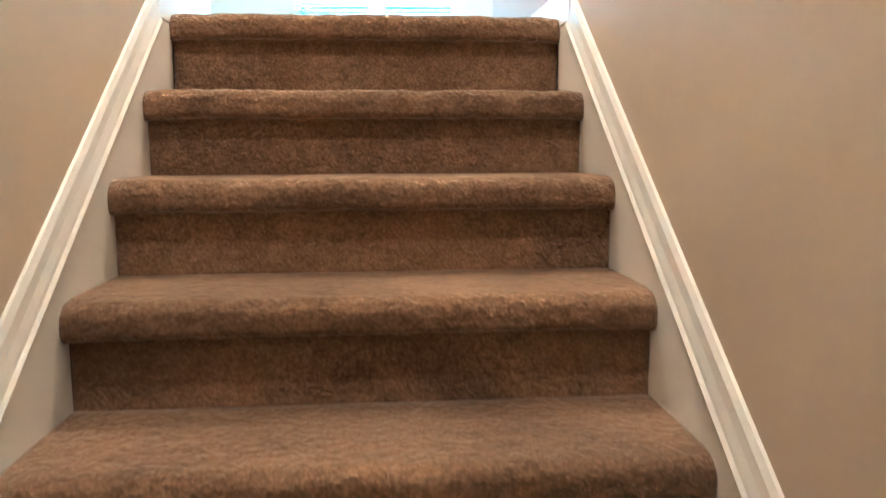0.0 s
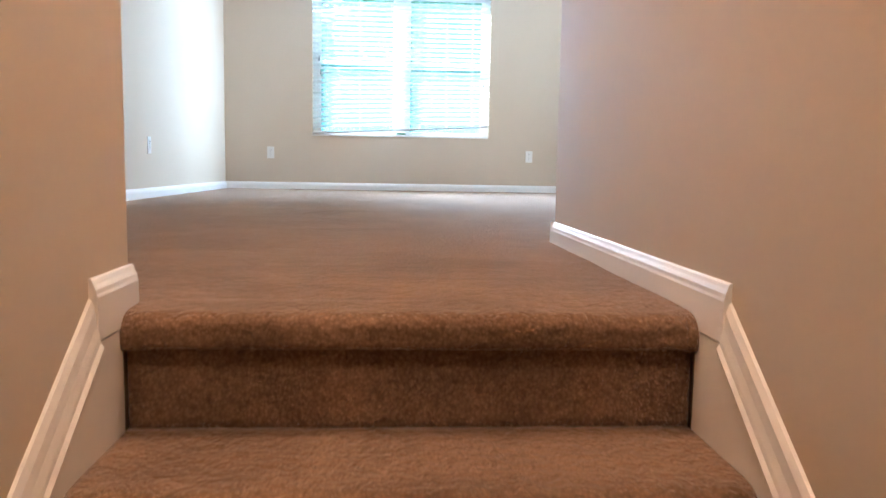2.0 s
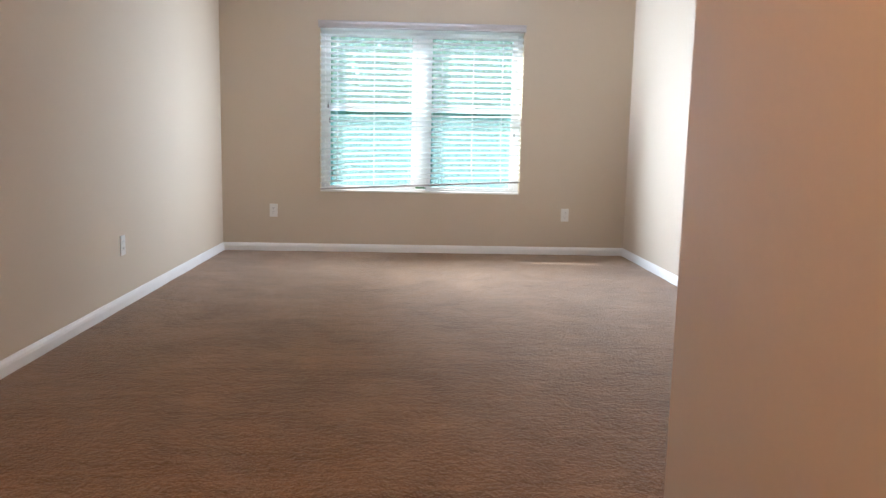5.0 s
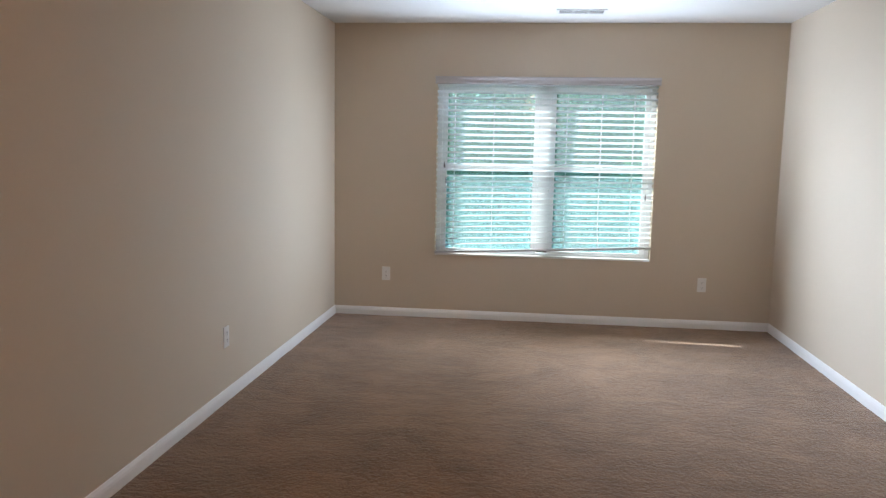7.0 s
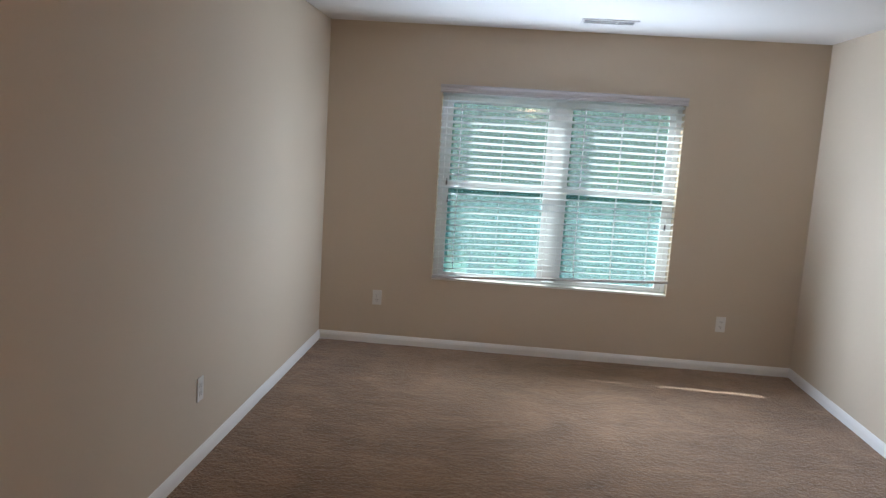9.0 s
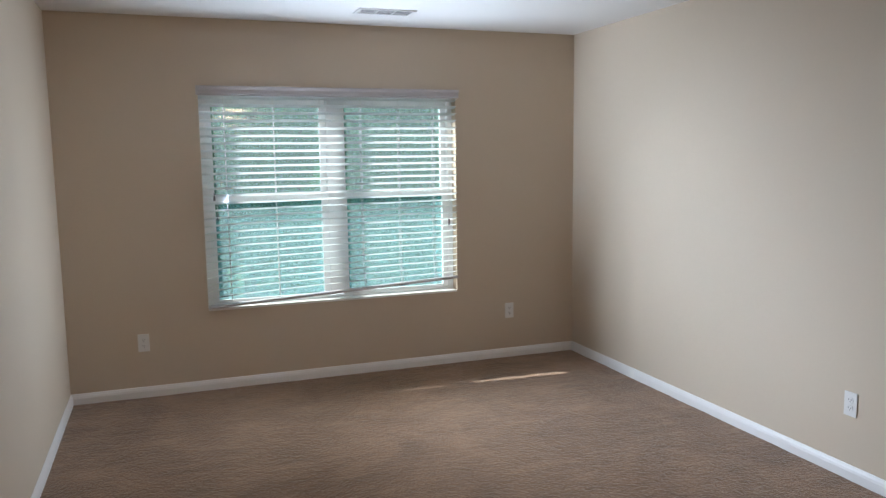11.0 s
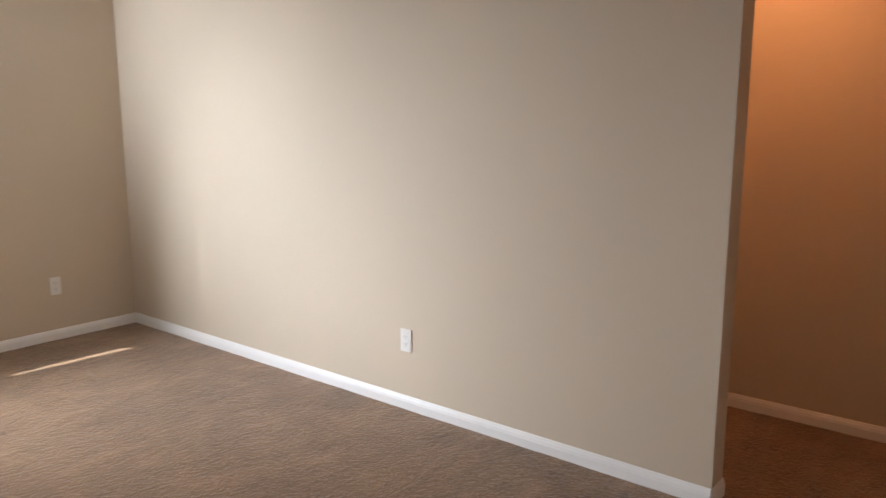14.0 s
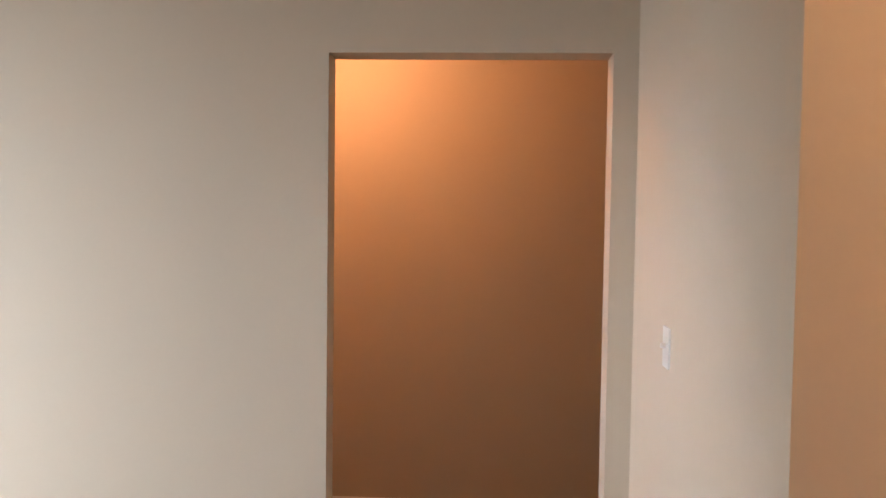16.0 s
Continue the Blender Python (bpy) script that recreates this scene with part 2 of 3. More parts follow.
def sweep(bm, profile, a, b, out, up=Vector((0, 0, 1))):
    """A moulding: profile points (depth away from the wall, height), swept from a to b; out points off the wall."""
    ends = [[bm.verts.new(Vector(p) + out * d + up * h) for d, h in profile] for p in (a, b)]
    k = len(profile)
    for i in range(k):
        j = (i + 1) % k
        bm.faces.new((ends[0][i], ends[0][j], ends[1][j], ends[1][i]))
    bm.faces.new(ends[0])
    bm.faces.new(ends[1][::-1])
    return bm


def tube(bm, points, radii, sides=8):
    rings = []
    for i, (p, r) in enumerate(zip(points, radii)):
        p = Vector(p)
        d = (Vector(points[min(i + 1, len(points) - 1)]) - Vector(points[max(i - 1, 0)])).normalized()
        u = d.orthogonal().normalized()
        v = d.cross(u)
        rings.append([bm.verts.new(p + (u * math.cos(2 * math.pi * s / sides) + v * math.sin(2 * math.pi * s / sides)) * r) for s in range(sides)])
    for q, w in zip(rings, rings[1:]):
        for s in range(sides):
            bm.faces.new((q[s], q[(s + 1) % sides], w[(s + 1) % sides], w[s]))
    bm.faces.new(rings[0][::-1])
    bm.faces.new(rings[-1])
    return bm


def empty(name, place, label="", category="", group="", kind=""):
    ob = new(name)
    ob.location = place
    return tagged(ob, label, category, group, kind)


def setting(name, bm, mat, label, category):
    return tagged(linked(name, bm, mat), label, category, kind="structure")


# ---- large structure ----
setting("wall_north", boxes((-T, WL, 0, 0.16, -0.3, H), (WR, W + T, 0, 0.16, -0.3, H), (WL, WR, 0, 0.16, -0.3, WB), (WL, WR, 0, 0.16, WT, H)),
        WALL, "beige painted wall with a wide window opening", "wall")
setting("wall_west", boxes((-T, 0, YL, 0, -0.3, H)), WALL, "long plain beige painted bedroom wall", "wall")
setting("wall_east", boxes((W, W + T, YJ, 0, -0.3, H), (W, W + T, YR, YJ, DZ, H), (W, W + T, YB, YR, -0.3, H)),
        WALL, "beige painted wall with an open untrimmed doorway", "wall")
setting("wall_south_east", boxes((XH + T, W + T, YB - T, YB, -0.3, H)), WALL, "short beige painted wall holding a light switch", "wall")
setting("wall_hall_east", boxes((XH, XH + T, YE, YB, -3.2, H)), WALL, "beige painted stair wall with a rounded outer corner", "wall")
setting("wall_hall_west", boxes((XL - T, XL, YE, YL, -3.2, H)), WALL, "beige painted stair wall ending at the landing", "wall")
setting("wall_south_west", boxes((-T, XL - T, YL - T, YL, -0.3, H)), WALL, "beige painted end wall beside the stairs", "wall")
setting("wall_stair_end", boxes((XL - T, XH + T, YE - T, YE, -3.2, H)), WALL, "plain beige wall at the foot of the stairs", "wall")
setting("wall_passage_east", boxes((PX, PX + T, YP - T, -2.9, -0.3, H)), WALL, "beige passage wall under warm lamp light", "wall")
setting("wall_passage_north", boxes((W + T, PX + T, -2.9, -2.9 + T, -0.3, H)), WALL, "beige end wall of the side passage", "wall")
setting("wall_passage_west", boxes((W, W + T, YP, YB - T, -0.3, H)), WALL, "beige side wall of the passage", "wall")
setting("wall_passage_south", boxes((W, PX, YP - T, YP, -0.3, H)), WALL, "beige end wall of the side passage", "wall")
setting("ceiling", boxes((-T, PX + T, YE - T, 0.16, H, H + 0.12)), CEIL, "flat white painted ceiling", "ceiling")


# lower storey under the rooms
setting("wall_lower", boxes((-T, W + T, 0, 0.16, -3.2, -0.301), (-T, 0, YL - T, -0.001, -3.2, -0.301), (W, W + T, -2.9, -0.001, -3.2, -0.301),
                            (-T + 0.001, XL - T - 0.001, YL - T, YL, -3.2, -0.301), (PX, PX + T, YP - T, -2.9 + T, -3.2, -0.301), (W, PX - 0.001, YP - T, YP, -3.2, -0.301),
                            (W + T + 0.001, PX - 0.001, -2.9, -2.9 + T, -3.2, -0.301)),
        SIDING, "pale outside walls of the lower storey", "wall")


def floor_mesh():
    """Upper floor: a carpet sheet with a slightly uneven surface on a solid slab."""
    bm = bmesh.new()
    for x0, x1, y0, y1 in ((0.0, W, YB, 0.0), (0.0, XH, YL, YB), (W, PX, YB, -2.9), (W, PX, YP, YB), (XL, XH, NOSE + 0.10, YL)):
        nx, ny = max(2, int((x1 - x0) / 0.05)), max(2, int((y1 - y0) / 0.05))
        grid = [[bm.verts.new((x0 + (x1 - x0) * i / nx, y0 + (y1 - y0) * j / ny, 0.0)) for j in range(ny + 1)] for i in range(nx + 1)]
        for i in range(nx):
            for j in range(ny):
                bm.faces.new((grid[i][j], grid[i + 1][j], grid[i + 1][j + 1], grid[i][j + 1]))
    bmesh.ops.remove_doubles(bm, verts=bm.verts, dist=0.001)
    for v in bm.verts:
        v.co.z = PILE + 0.0025 * noise.noise(v.co * 3.1) + 0.0015 * noise.noise(v.co * 11)
    box(bm, -T, PX + T, YB - T, 0.16, -0.3, -0.02)
    box(bm, W, PX + T, YP - T, YB - T - 0.001, -0.3, -0.02)
    box(bm, -T, XH, YL, YB - T - 0.001, -0.3, -0.02)
    box(bm, XL + 0.001, XH - 0.001, NOSE + 0.07, YL - 0.001, -0.3, -0.02)
    return bm


tagged(linked("floor", floor_mesh(), CARPET, True), "brown cut-pile carpet with trodden patches and vacuum marks", "carpet", kind="structure")
setting("floor_lower", boxes((XL - T, XH + T, YE - T, NOSE - RUN * (STEPS - 2), -3.0, -RISE * STEPS)), CARPET, "brown carpet at the foot of the stairs", "carpet")

BOARD = [(0, 0), (0.013, 0), (0.013, 0.066), (0.0115, 0.071), (0.0105, 0.078), (0.007, 0.086), (0.005, 0.0925), (0.003, BASE), (0, BASE)]


def baseboard(a, b, out):
    bm = sweep(bmesh.new(), BOARD, (*a, 0.0), (*b, 0.0), Vector((*out, 0)))
    return setting("baseboard", bm, TRIM, "white painted wooden baseboard with moulded top", "baseboard")


E = 0.013
baseboard((0, 0), (W, 0), (0, -1))
baseboard((0, YL), (0, -E), (1, 0))
baseboard((W, -E), (W, YJ), (-1, 0))
baseboard((W, YB + E), (W, YR), (-1, 0))
baseboard((XH - E, YB), (W - E, YB), (0, 1))
baseboard((XH, YB), (XH, NOSE - 0.085), (-1, 0))
baseboard((XL, YL + E), (XL, NOSE - 0.085), (1, 0))
baseboard((E, YL), (XL, YL), (0, 1))
baseboard((PX, YP), (PX, -2.9), (-1, 0))
baseboard((W, YJ), (W + T, YJ), (0, -1))
baseboard((W, YR), (W + T, YR), (0, 1))
baseboard((W + T, YJ), (W + T, -2.9), (1, 0))
baseboard((W + T + E, -2.9), (PX - E, -2.9), (0, -1))


# ---- stairs ----
def stair_skirt(x, out, name):
    """Sloping white skirt board with a moulded cap along the stair wall."""
    slope = RISE / RUN
    y0, y1 = NOSE - 0.085, NOSE - RUN * (STEPS - 1)
    profile = [(0, -0.34), (0.012, -0.34), (0.012, 0.040), (0.019, 0.046), (0.021, 0.054), (0.016, 0.062), (0.015, 0.072),
               (0.011, 0.090), (0.009, 0.112), (0.004, 0.126), (0, 0.130)]
    bm = sweep(bmesh.new(), profile, (x, y0, -0.085 * slope), (x, y1, -slope * RUN * (STEPS - 1)), Vector((out, 0, 0)))
    box(bm, min(x, x + out * 0.0115), max(x, x + out * 0.0115), y0 + 0.001, NOSE + 0.02, -0.36, -0.003)
    return setting(name, bm, TRIM, "white painted sloping stair skirt board with cap moulding", "trim")


stair_skirt(XH, -1, "trim_stair_east")
stair_skirt(XL, 1, "trim_stair_west")


def carpet_step(k):
    """One carpeted step: soft rounded nosing, riser below, uneven pile."""
    back = 0.14 if k == 0 else RUN + 0.045
    prof = [(back - i * (back - 0.03) / 9, 0.0) for i in range(10)]
    prof += [(0.030 - 0.030 * math.sin(a), -0.030 + 0.030 * math.cos(a)) for a in [radians(d) for d in range(12, 91, 13)]]
    prof += [(0.018 - 0.018 * math.cos(a), -0.046 - 0.016 * math.sin(a)) for a in [radians(d) for d in range(0, 91, 18)]]
    prof += [(0.033, -0.064), (0.036, -0.070)] + [(0.037, -0.075 - i * (RISE - 0.052) / 6) for i in range(7)]
    prof += [(0.06, -RISE - 0.03), (back, -0.05 if k == 0 else -0.06)]
    x0, x1, n = XL + 0.0112, XH - 0.0112, 150
    y, z = NOSE - k * RUN, -k * RISE + (PILE if k == 0 else 0.007)
    bm = bmesh.new()
    rows = []
    for i in range(n + 1):
        x = x0 + (x1 - x0) * i / n
        row = []
        for j, (py, pz) in enumerate(prof):
            p = Vector((x, y + py, z + pz))
            tip = math.exp(-((py - 0.01) / 0.03) ** 2) if pz > -0.07 else 0.25
            edge = min(1.0, min(i, n - i) / 6)
            w = noise.noise(p * 22) * 0.0035 + noise.noise(p * 75) * 0.0022 + noise.noise(Vector((x * 5, k * 3.7, 0))) * 0.004
            w *= edge * (0.35 + 0.65 * tip)
            drop = (1 - edge) * 0.006 * tip
            if j < len(prof) - 2:
                p += Vector((0, -0.7 * w + drop, 0.7 * w - drop))
            row.append(bm.verts.new(p))
        rows.append(row)
    for q, r in zip(rows, rows[1:]):
        for j in range(len(prof)):
            h = (j + 1) % len(prof)
            bm.faces.new((q[j], q[h], r[h], r[j]))
    bm.faces.new(rows[0][::-1])
    bm.faces.new(rows[-1])
    return bm


stairs = empty("stairs", (XL + 0.5, NOSE, 0), "straight staircase covered in brown cut-pile carpet", "stairs", kind="structure")
for k in range(STEPS):
    ob = linked("step", carpet_step(k), CARPET, True)
    ob.parent = stairs
    ob.matrix_parent_inverse = Matrix.Translation(stairs.location).inverted()


# ---- window ----
def ring(bm, x0, x1, z0, z1, y0, y1, w, bottom=None, bevel=0.003):
    b = bottom or w
    box(bm, x0, x0 + w, y0, y1, z0, z1, bevel)
    box(bm, x1 - w, x1, y0, y1, z0, z1, bevel)
    box(bm, x0 + w, x1 - w, y0, y1, z0, z0 + b, bevel)
    box(bm, x0 + w, x1 - w, y0, y1, z1 - w, z1, bevel)
    return bm


MX, MID = 1.735, 1.285
window = empty("window_1", (MX, 0.1, WB), "white vinyl double window with two double-hung units", "window", kind="structure")


def at_window(name, bm, mat, label="", parent=None):
    ob = linked(name, bm, mat)
    ob.parent = parent or window
    ob.matrix_parent_inverse = Matrix.Translation(window.location).inverted()
    if label:
        ob["label"] = label
    return ob


def sash(x0, x1, z0, z1, y0, y1, name, bottom, lower):
    s = at_window(name, ring(bmesh.new(), x0, x1, z0, z1, y0, y1, 0.042, bottom), VINYL)
    g = linked("pane", boxes((x0 + 0.04, x1 - 0.04, (y0 + y1) / 2 - 0.002, (y0 + y1) / 2 + 0.002, z0 + bottom - 0.002, z1 - 0.04)), GLASS)
    g.parent = s
    g.visible_shadow = False
    if lower:
        lock = linked("sash_lock", boxes(((x0 + x1) / 2 - 0.03, (x0 + x1) / 2 + 0.03, y0 - 0.012, y0 + 0.01, z1 - 0.006, z1 + 0.012), bevel=0.003), VINYL)
        lock.parent = s


at_window("window_frame", ring(bmesh.new(), WL + 0.001, WR - 0.001, WB + 0.001, WT - 0.001, 0.075, 0.155, 0.036, 0.016), VINYL)
at_window("mullion", boxes((MX - 0.045, MX + 0.045, 0.075, 0.15, WB + 0.037, WT - 0.037), bevel=0.004), VINYL)
at_window("window_sill", boxes((WL + 0.002, WR - 0.002, -0.004, 0.074, WB - 0.012, WB + 0.003), bevel=0.001), TRIM, "white painted narrow window sill")
for a, b in ((WL + 0.037, MX - 0.046), (MX + 0.046, WR - 0.037)):
    sash(a, b, WB + 0.018, MID + 0.022, 0.082, 0.108, "lower_sash", 0.022, True)
    sash(a, b, MID - 0.022, WT - 0.037, 0.112, 0.138, "upper_sash", 0.042, False)
    at_window("insect_screen", boxes((a + 0.02, b - 0.02, 0.142, 0.1428, WB + 0.04, MID)), SCREEN, "fine grey insect screen, tinted bluish for sky haze").visible_shadow = False
at_window("sticker", boxes((1.00, 1.075, 0.118, 0.1185, 1.905, 1.93)), LABEL, "small orange paper sticker")


# ---- blind ----
blind = empty("window_blind", (MX, 0.03, WT), "wide white horizontal blind, lowered, bottom rail hanging crooked", "blind")
BX0, BX1 = WL + 0.004, WR - 0.0038
Z_TOP, SLATS = 1.946, 28
BY = -0.010          # depth at which the slats hang


def at_blind(name, bm, mat, label="", smooth=False):
    ob = linked(name, bm, mat, smooth)
    ob.parent = blind
    ob.matrix_parent_inverse = Matrix.Translation(blind.location).inverted()
    if label:
        ob["label"] = label
    return ob


def slat_height(f, u):
    """Height of slat f (0 top to 1 rail) at u (0 west end to 1 east end): the lower ones lean with the crooked rail."""
    lean = max(0.0, (f - 0.30) / 0.70) ** 1.25
    return Z_TOP - f * (Z_TOP - 0.584) + lean * 0.088 * u ** 0.5


def slat(f, seed):
    """A thin crowned slat, its room edge a little raised."""
    rnd = random.Random(seed)
    bm = bmesh.new()
    tilt = radians(-17 + rnd.uniform(-2, 2))
    n, prof = 24, [(-0.025, 0.0), (-0.012, 0.0022), (0.0, 0.003), (0.012, 0.0022), (0.025, 0.0)]
    rows = []
    for i in range(n + 1):
        u = i / n
        z = slat_height(f, u) + 0.0012 * math.sin(u * 12.0 + seed) - 0.0015 * abs(math.sin(u * math.pi * 6.5))
        x = BX0 + (BX1 - BX0) * u
        row = [bm.verts.new((x, BY + d * math.cos(tilt) + h * math.sin(tilt), z + h + d * math.sin(tilt))) for d, h in prof]
        row += [bm.verts.new((x, BY + d * math.cos(tilt), z + h - 0.0026 + d * math.sin(tilt))) for d, h in reversed(prof)]
        rows.append(row)
    for q, r in zip(rows, rows[1:]):
        for j in range(10):
            h = (j + 1) % 10
            bm.faces.new((q[j], q[h], r[h], r[j]))
    bm.faces.new(rows[0])
    bm.faces.new(rows[-1][::-1])
    return bm


VAL = [(0, 0.0), (0.012, 0.0), (0.015, 0.010), (0.009, 0.014), (0.009, 0.034), (0.014, 0.037), (0.021, 0.044), (0.023, 0.054), (0.020, 0.058), (0, 0.058)]
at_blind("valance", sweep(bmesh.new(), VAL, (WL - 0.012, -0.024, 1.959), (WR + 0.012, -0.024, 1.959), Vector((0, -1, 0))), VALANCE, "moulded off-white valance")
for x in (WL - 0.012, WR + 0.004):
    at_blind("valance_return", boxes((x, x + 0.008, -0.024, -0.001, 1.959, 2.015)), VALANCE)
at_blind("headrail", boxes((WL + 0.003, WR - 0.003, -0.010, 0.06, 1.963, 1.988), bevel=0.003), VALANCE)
for i in range(SLATS):
    at_blind("slat", slat(i / SLATS, i), SLAT)


def bottom_rail():
    bm = bmesh.new()
    prof = [(-0.026, -0.006), (-0.026, 0.006), (-0.020, 0.009), (0.020, 0.009), (0.026, 0.006), (0.026, -0.006), (0.02, -0.009), (-0.02, -0.009)]
    a, b = slat_height(1, 0), slat_height(1, 1)
    ends = [[bm.verts.new((x, BY + d, z + h)) for d, h in prof] for x, z in ((BX0, a), (BX1, b))]
    for j in range(8):
        h = (j + 1) % 8
        bm.faces.new((ends[0][j], ends[0][h], ends[1][h], ends[1][j]))
    bm.faces.new(ends[0])
    bm.faces.new(ends[1][::-1])
    return bm


# rail takes the greyer valance colour, its backlit shade put into the colour
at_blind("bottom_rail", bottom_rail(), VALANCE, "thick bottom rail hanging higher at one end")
for u in (0.085, 0.265, 0.44, 0.60, 0.755, 0.90):
    x = BX0 + (BX1 - BX0) * u
    for y, r in ((BY - 0.027, 0.0011), (BY + 0.027, 0.0011), (BY, 0.0013)):
        sag = 0.012 if u > 0.5 else 0.003
        pts = [(x + sag * max(0, (s - 0.8) / 0.2) ** 2, y, 1.945 + (slat_height(1, u) - 1.945) * s) for s in (0, 0.3, 0.6, 0.8, 0.9, 1.0)]
        at_blind("ladder_cord", tube(bmesh.new(), pts, [r] * 6, 6), CORD)
for x, z in ((0.925, 1.33), (0.94, 1.20), (2.548, 1.10)):
    at_blind("pull_cord", tube(bmesh.new(), [(x, -0.016, 1.945), (x + 0.002, -0.014, z + 0.2), (x, -0.016, z)], [0.0011] * 3, 6), CORD)
    at_blind("tassel", tube(bmesh.new(), [(x, -0.016, z + 0.003), (x, -0.016, z - 0.012), (x, -0.016, z - 0.045)], [0.003, 0.006, 0.0075], 10), TASSEL, "small dark cord tassel", True)


# ---- small fittings ----
def outlet(m):
    """Duplex outlet; built facing -y at the origin."""
    o = empty("wall_outlet", (0, 0, 0), "white plastic duplex outlet on a beige wall", "outlet", "wall outlets")
    bm = boxes((-0.035, 0.035, -0.006, 0.0, -0.0575, 0.0575), bevel=0.0025)
    part("cover_plate", bm, PLATE, o)
    for z in (0.0195, -0.0195):
        bm = bmesh.new()
        ringv = [(0.0165 * math.cos(a), max(-0.0135, min(0.0135, 0.0175 * math.sin(a)))) for a in [2 * math.pi * i / 24 for i in range(24)]]
        f, b = [bm.verts.new((x, -0.0085, z + h)) for x, h in ringv], [bm.verts.new((x, -0.005, z + h)) for x, h in ringv]
        bm.faces.new(f)
        for i in range(24):
            bm.faces.new((f[i], f[(i + 1) % 24], b[(i + 1) % 24], b[i]))
        r = part("receptacle", bm, PLATE, o)
        for x, hh in ((-0.0063, 0.0042), (0.0063, 0.0034)):
            part("slot", boxes((x - 0.0012, x + 0.0012, -0.0092, -0.008, z + 0.003 - hh, z + 0.003 + hh)), DARK, r)
        part("ground_hole", tube(bmesh.new(), [(0, -0.0092, z - 0.0075), (0, -0.008, z - 0.0075)], [0.0024] * 2, 10), DARK, r)
    part("screw", tube(bmesh.new(), [(0, -0.0072, 0), (0, -0.005, 0)], [0.0032] * 2, 12), METAL, o)
    o.matrix_basis = m
    return o


first = outlet(pose(0.445, 0, 0.385))
copy_thing(first, pose(3.030, 0, 0.385))
copy_thing(first, pose(0, -2.346, 0.385, 0, 0, 90))
copy_thing(first, pose(W, -2.595, 0.385, 0, 0, -90))

switch = empty("light_switch", (3.079, YB, 1.135), "white plastic toggle light switch on a beige wall", "light switch")
part("cover_plate", boxes((-0.035, 0.035, 0.0, 0.006, -0.0575, 0.0575), bevel=0.0025), PLATE, switch)
part("toggle", boxes((-0.005, 0.005, 0.004, 0.020, -0.002, 0.012), bevel=0.002), PLATE, switch)
for z in (0.03, -0.03):
    part("screw", tube(bmesh.new(), [(0, 0.0072, z), (0, 0.005, z)], [0.003] * 2, 10), METAL, switch)

vent = empty("ceiling_vent", (1.955, -0.52, H), "white metal ceiling air register with three louvre banks", "vent")
bm = ring(bmesh.new(), -0.18, 0.18, -0.085, 0.085, 0, 0.008, 0.022)
bmesh.ops.rotate(bm, verts=bm.verts, matrix=Matrix.Rotation(radians(-90), 3, "X"))
for v in bm.verts:
    v.co.z = -abs(v.co.z)
part("frame", bm, METAL, vent)
# dark sheet in place of the shaded hollow behind the louvres
part("backing", boxes((-0.16, 0.16, -0.065, 0.065, -0.0015, -0.0005)), SHADOWED, vent)
for bank in range(3):
    x0 = -0.156 + bank * 0.106
    for i in range(7):
        bm = bmesh.new()
        if bank == 1:
            y = -0.055 + i * 0.0183
            box(bm, x0 + 0.004, x0 + 0.096, y - 0.004, y + 0.002, -0.0034, -0.0026)
        else:
            x = x0 + 0.01 + i * 0.0135
            box(bm, x - 0.002, x + 0.002, -0.062, 0.062, -0.0034, -0.0026)
        part("louvre", bm, METAL, vent)
    if bank:
        part("divider", boxes((x0 - 0.008, x0, -0.064, 0.064, -0.008, -0.003)), METAL, vent)


def ceiling_lamp(x, y, label):
    lamp = empty("ceiling_lamp", (x, y, H), label, "lamp", "ceiling lamps")
    part("base", tube(bmesh.new(), [(0, 0, 0), (0, 0, -0.012), (0, 0, -0.022)], [0.15, 0.15, 0.135], 32), BRASS, lamp, smooth=False)
    bm = bmesh.new()
    prof = [(0.132, -0.022), (0.140, -0.06), (0.132, -0.105), (0.105, -0.15), (0.06, -0.185), (0.015, -0.2)]
    rings = [[bm.verts.new((r * math.cos(2 * math.pi * i / 32), r * math.sin(2 * math.pi * i / 32), z)) for i in range(32)] for r, z in prof]
    for q, w in zip(rings, rings[1:]):
        for i in range(32):
            bm.faces.new((q[i], q[(i + 1) % 32], w[(i + 1) % 32], w[i]))
    bm.faces.new(rings[-1])
    s = part("shade", bm, OPAL, lamp, "frosted glass bowl", True)
    s.visible_shadow = False
    return lamp


ceiling_lamp(1.72, -6.30, "lit round ceiling lamp with frosted glass bowl")
ceiling_lamp(1.72, -8.3, "lit round ceiling lamp with frosted glass bowl")
ceiling_lamp(4.02, -3.98, "lit round passage ceiling lamp with frosted glass bowl")


# ---- outdoors ----
GROUND = -3.1
bm = bmesh.new()
vs = [bm.verts.new((x, y, GROUND)) for x, y in ((-900, -900), (900, -900), (900, 900), (-900, 900))]
bm.faces.new(vs)
setting("ground", bm, LAWN, "green mown lawn stretching away below the window", "lawn")


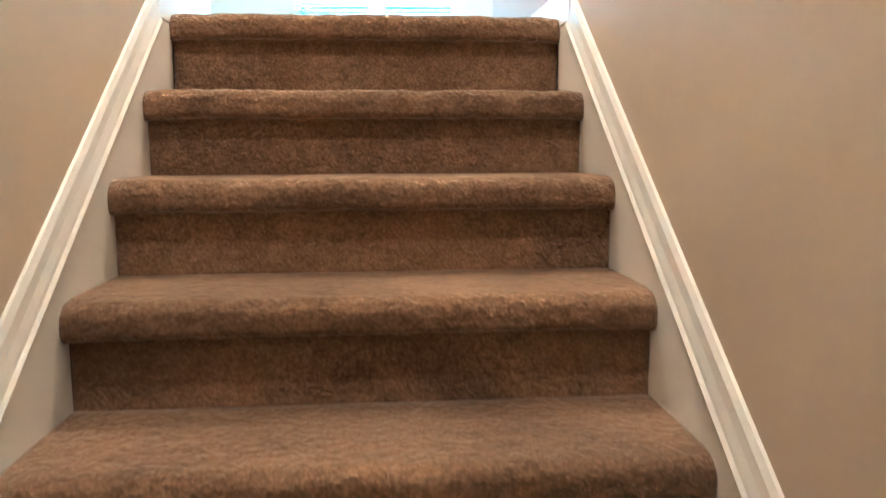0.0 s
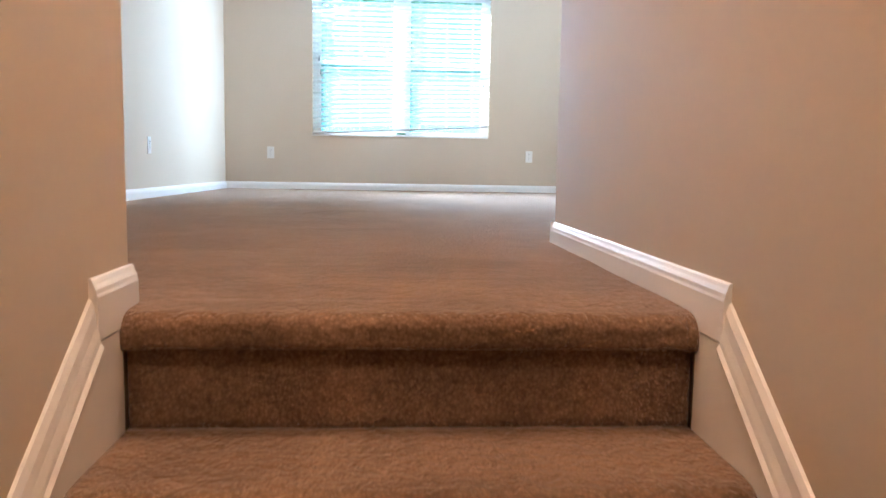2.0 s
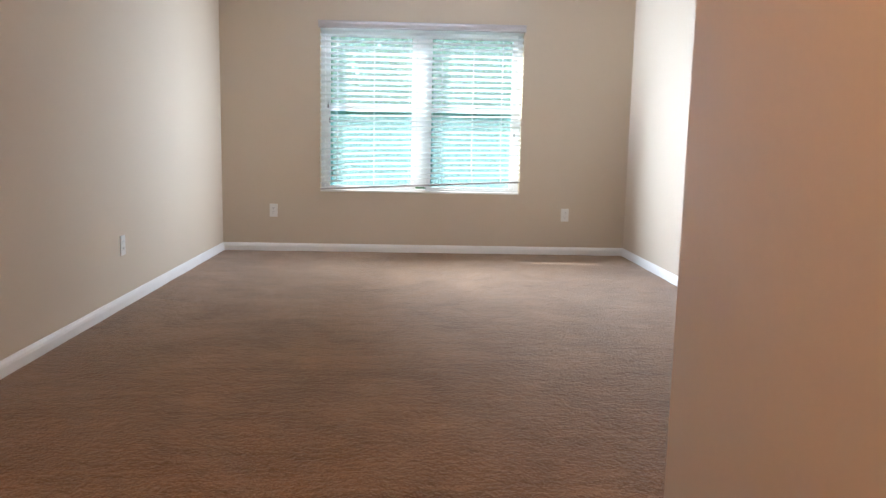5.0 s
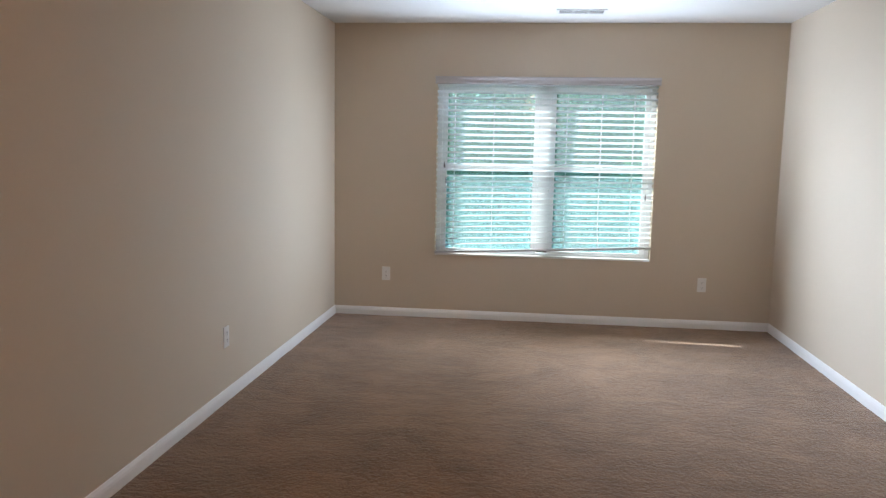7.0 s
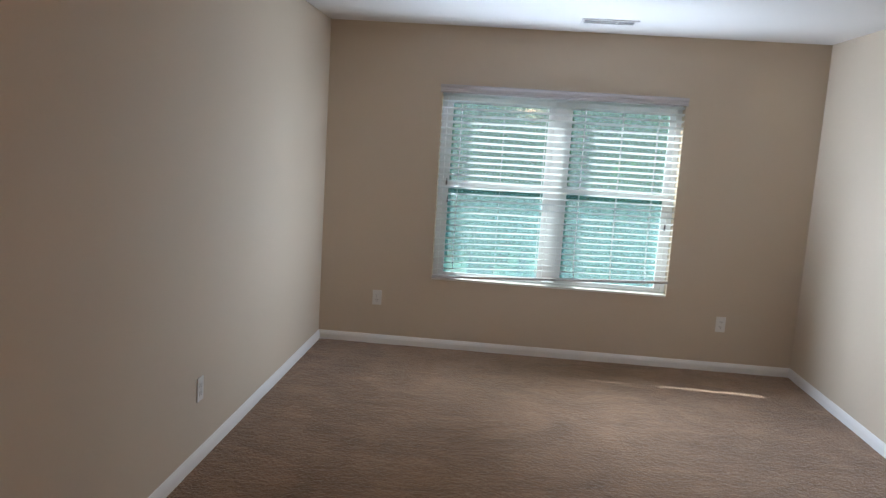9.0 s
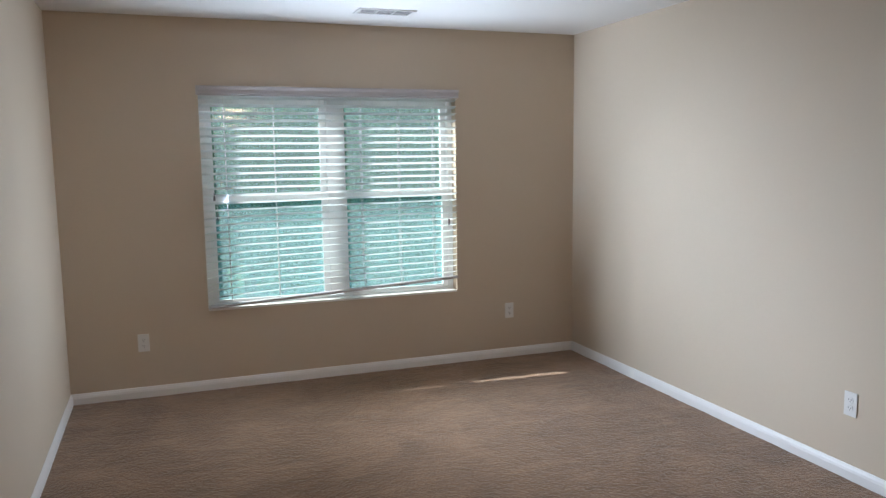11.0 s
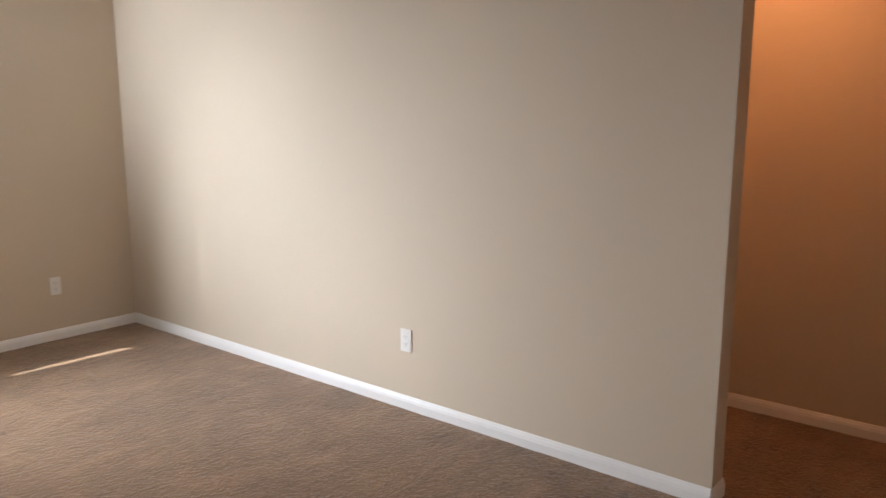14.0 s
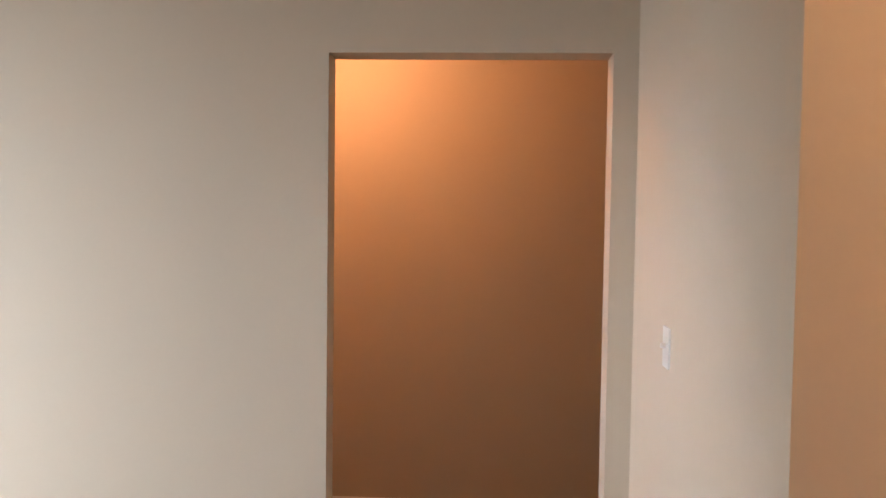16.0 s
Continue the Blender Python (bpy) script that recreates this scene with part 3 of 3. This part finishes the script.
def crown_mesh(seed, leaf_count, radius, height):
    """Leaf clumps scattered through several lobes, with gaps between them."""
    rnd = random.Random(seed)
    lobes = []
    for _ in range(15):
        a, r = rnd.uniform(0, 6.28), radius * rnd.uniform(0.1, 0.75)
        lobes.append((Vector((r * math.cos(a), r * math.sin(a), rnd.uniform(0.05, 0.95) * height)), radius * rnd.uniform(0.28, 0.5)))
    verts, faces = [], []
    for _ in range(leaf_count):
        c, r = rnd.choice(lobes)
        d = Vector((rnd.gauss(0, 1), rnd.gauss(0, 1), rnd.gauss(0, 0.8))).normalized()
        p = c + d * r * rnd.uniform(0.55, 1.05)
        u = Vector((rnd.gauss(0, 1), rnd.gauss(0, 1), rnd.gauss(0, 0.6))).normalized()
        v = u.cross(Vector((rnd.gauss(0, 1), rnd.gauss(0, 1), rnd.gauss(0, 1)))).normalized()
        s = rnd.uniform(0.07, 0.17)
        k = len(verts)
        verts += [p - u * s, p + v * s * 0.55 - u * s * 0.1, p + u * s, p - v * s * 0.55 + u * s * 0.1]
        faces.append((k, k + 1, k + 2, k + 3))
    me = bpy.data.meshes.new("crown")
    me.from_pydata([tuple(p) for p in verts], [], faces)
    return me


def tree(seed, leaf, radius, height, trunk_height):
    rnd = random.Random(seed)
    t = empty("tree", (0, 0, 0), "leafy green deciduous tree on the lawn", "tree", "trees behind the house")
    bm = bmesh.new()
    top = trunk_height + height * 0.55
    tube(bm, [(0, 0, 0), (0.05, 0.02, trunk_height * 0.5), (0.02, 0.08, trunk_height), (0.1, 0.0, top)], [0.26, 0.19, 0.15, 0.05], 10)
    for i in range(7):
        a = i * 2.4 + rnd.uniform(-0.4, 0.4)
        z = trunk_height * rnd.uniform(0.75, 1.0) + i * 0.25
        e = radius * rnd.uniform(0.5, 0.8)
        tube(bm, [(0.02, 0.05, z), (e * 0.5 * math.cos(a), e * 0.5 * math.sin(a), z + 0.6), (e * math.cos(a), e * math.sin(a), z + 1.5)], [0.08, 0.05, 0.02], 6)
    part("trunk", bm, BARK, t)
    me = crown_mesh(seed, 5200, radius, height)
    me.materials.append(leaf)
    c = new("crown", me)
    c.parent, c.location = t, (0, 0, trunk_height * 0.75)
    return t


kinds = [tree(3, LEAF, 2.5, 5.5, 2.2), tree(8, LEAF_B, 2.9, 6.5, 1.6), tree(15, LEAF, 2.1, 4.8, 1.2)]
spots = [(-1.2, 14.5, 2), (5.2, 13.5, 2), (9.2, 14.5, 0), (2.2, 20, 1), (-5.5, 24, 0), (8.5, 21, 1), (13, 15, 1), (-7.5, 17, 0), (-3.4, 19, 1), (0.6, 17.5, 2), (3.6, 15.5, 1), (7.2, 16.5, 0), (11.0, 18, 1), (15.0, 17, 2), (-12, 21, 1),
         (1.5, 24, 0), (6.0, 25, 1), (10.5, 26, 0), (16, 26, 1), (20, 21, 0), (-7, 27, 1), (-14, 30, 0), (24, 28, 1), (3.0, 32, 1), (13, 33, 0)]
tall = [(-2.0, 17.5, 1, 1.6), (-5.0, 20, 0, 1.7), (0.8, 21, 1, 1.7), (3.2, 19, 0, 1.6), (6.4, 20.5, 1, 1.7), (9.8, 19.5, 0, 1.7), (13.5, 22, 1, 1.6), (-9, 23, 1, 1.7)]
used = set()
rnd = random.Random(4)
for x, y, k, size in [(*spot, 1.0) for spot in spots] + tall:
    m = pose(x, y, GROUND, 0, 0, rnd.uniform(0, 360)) @ Matrix.Scale(size, 4)
    if k in used:
        copy_thing(kinds[k], m)
    else:
        kinds[k].matrix_basis = m
        used.add(k)
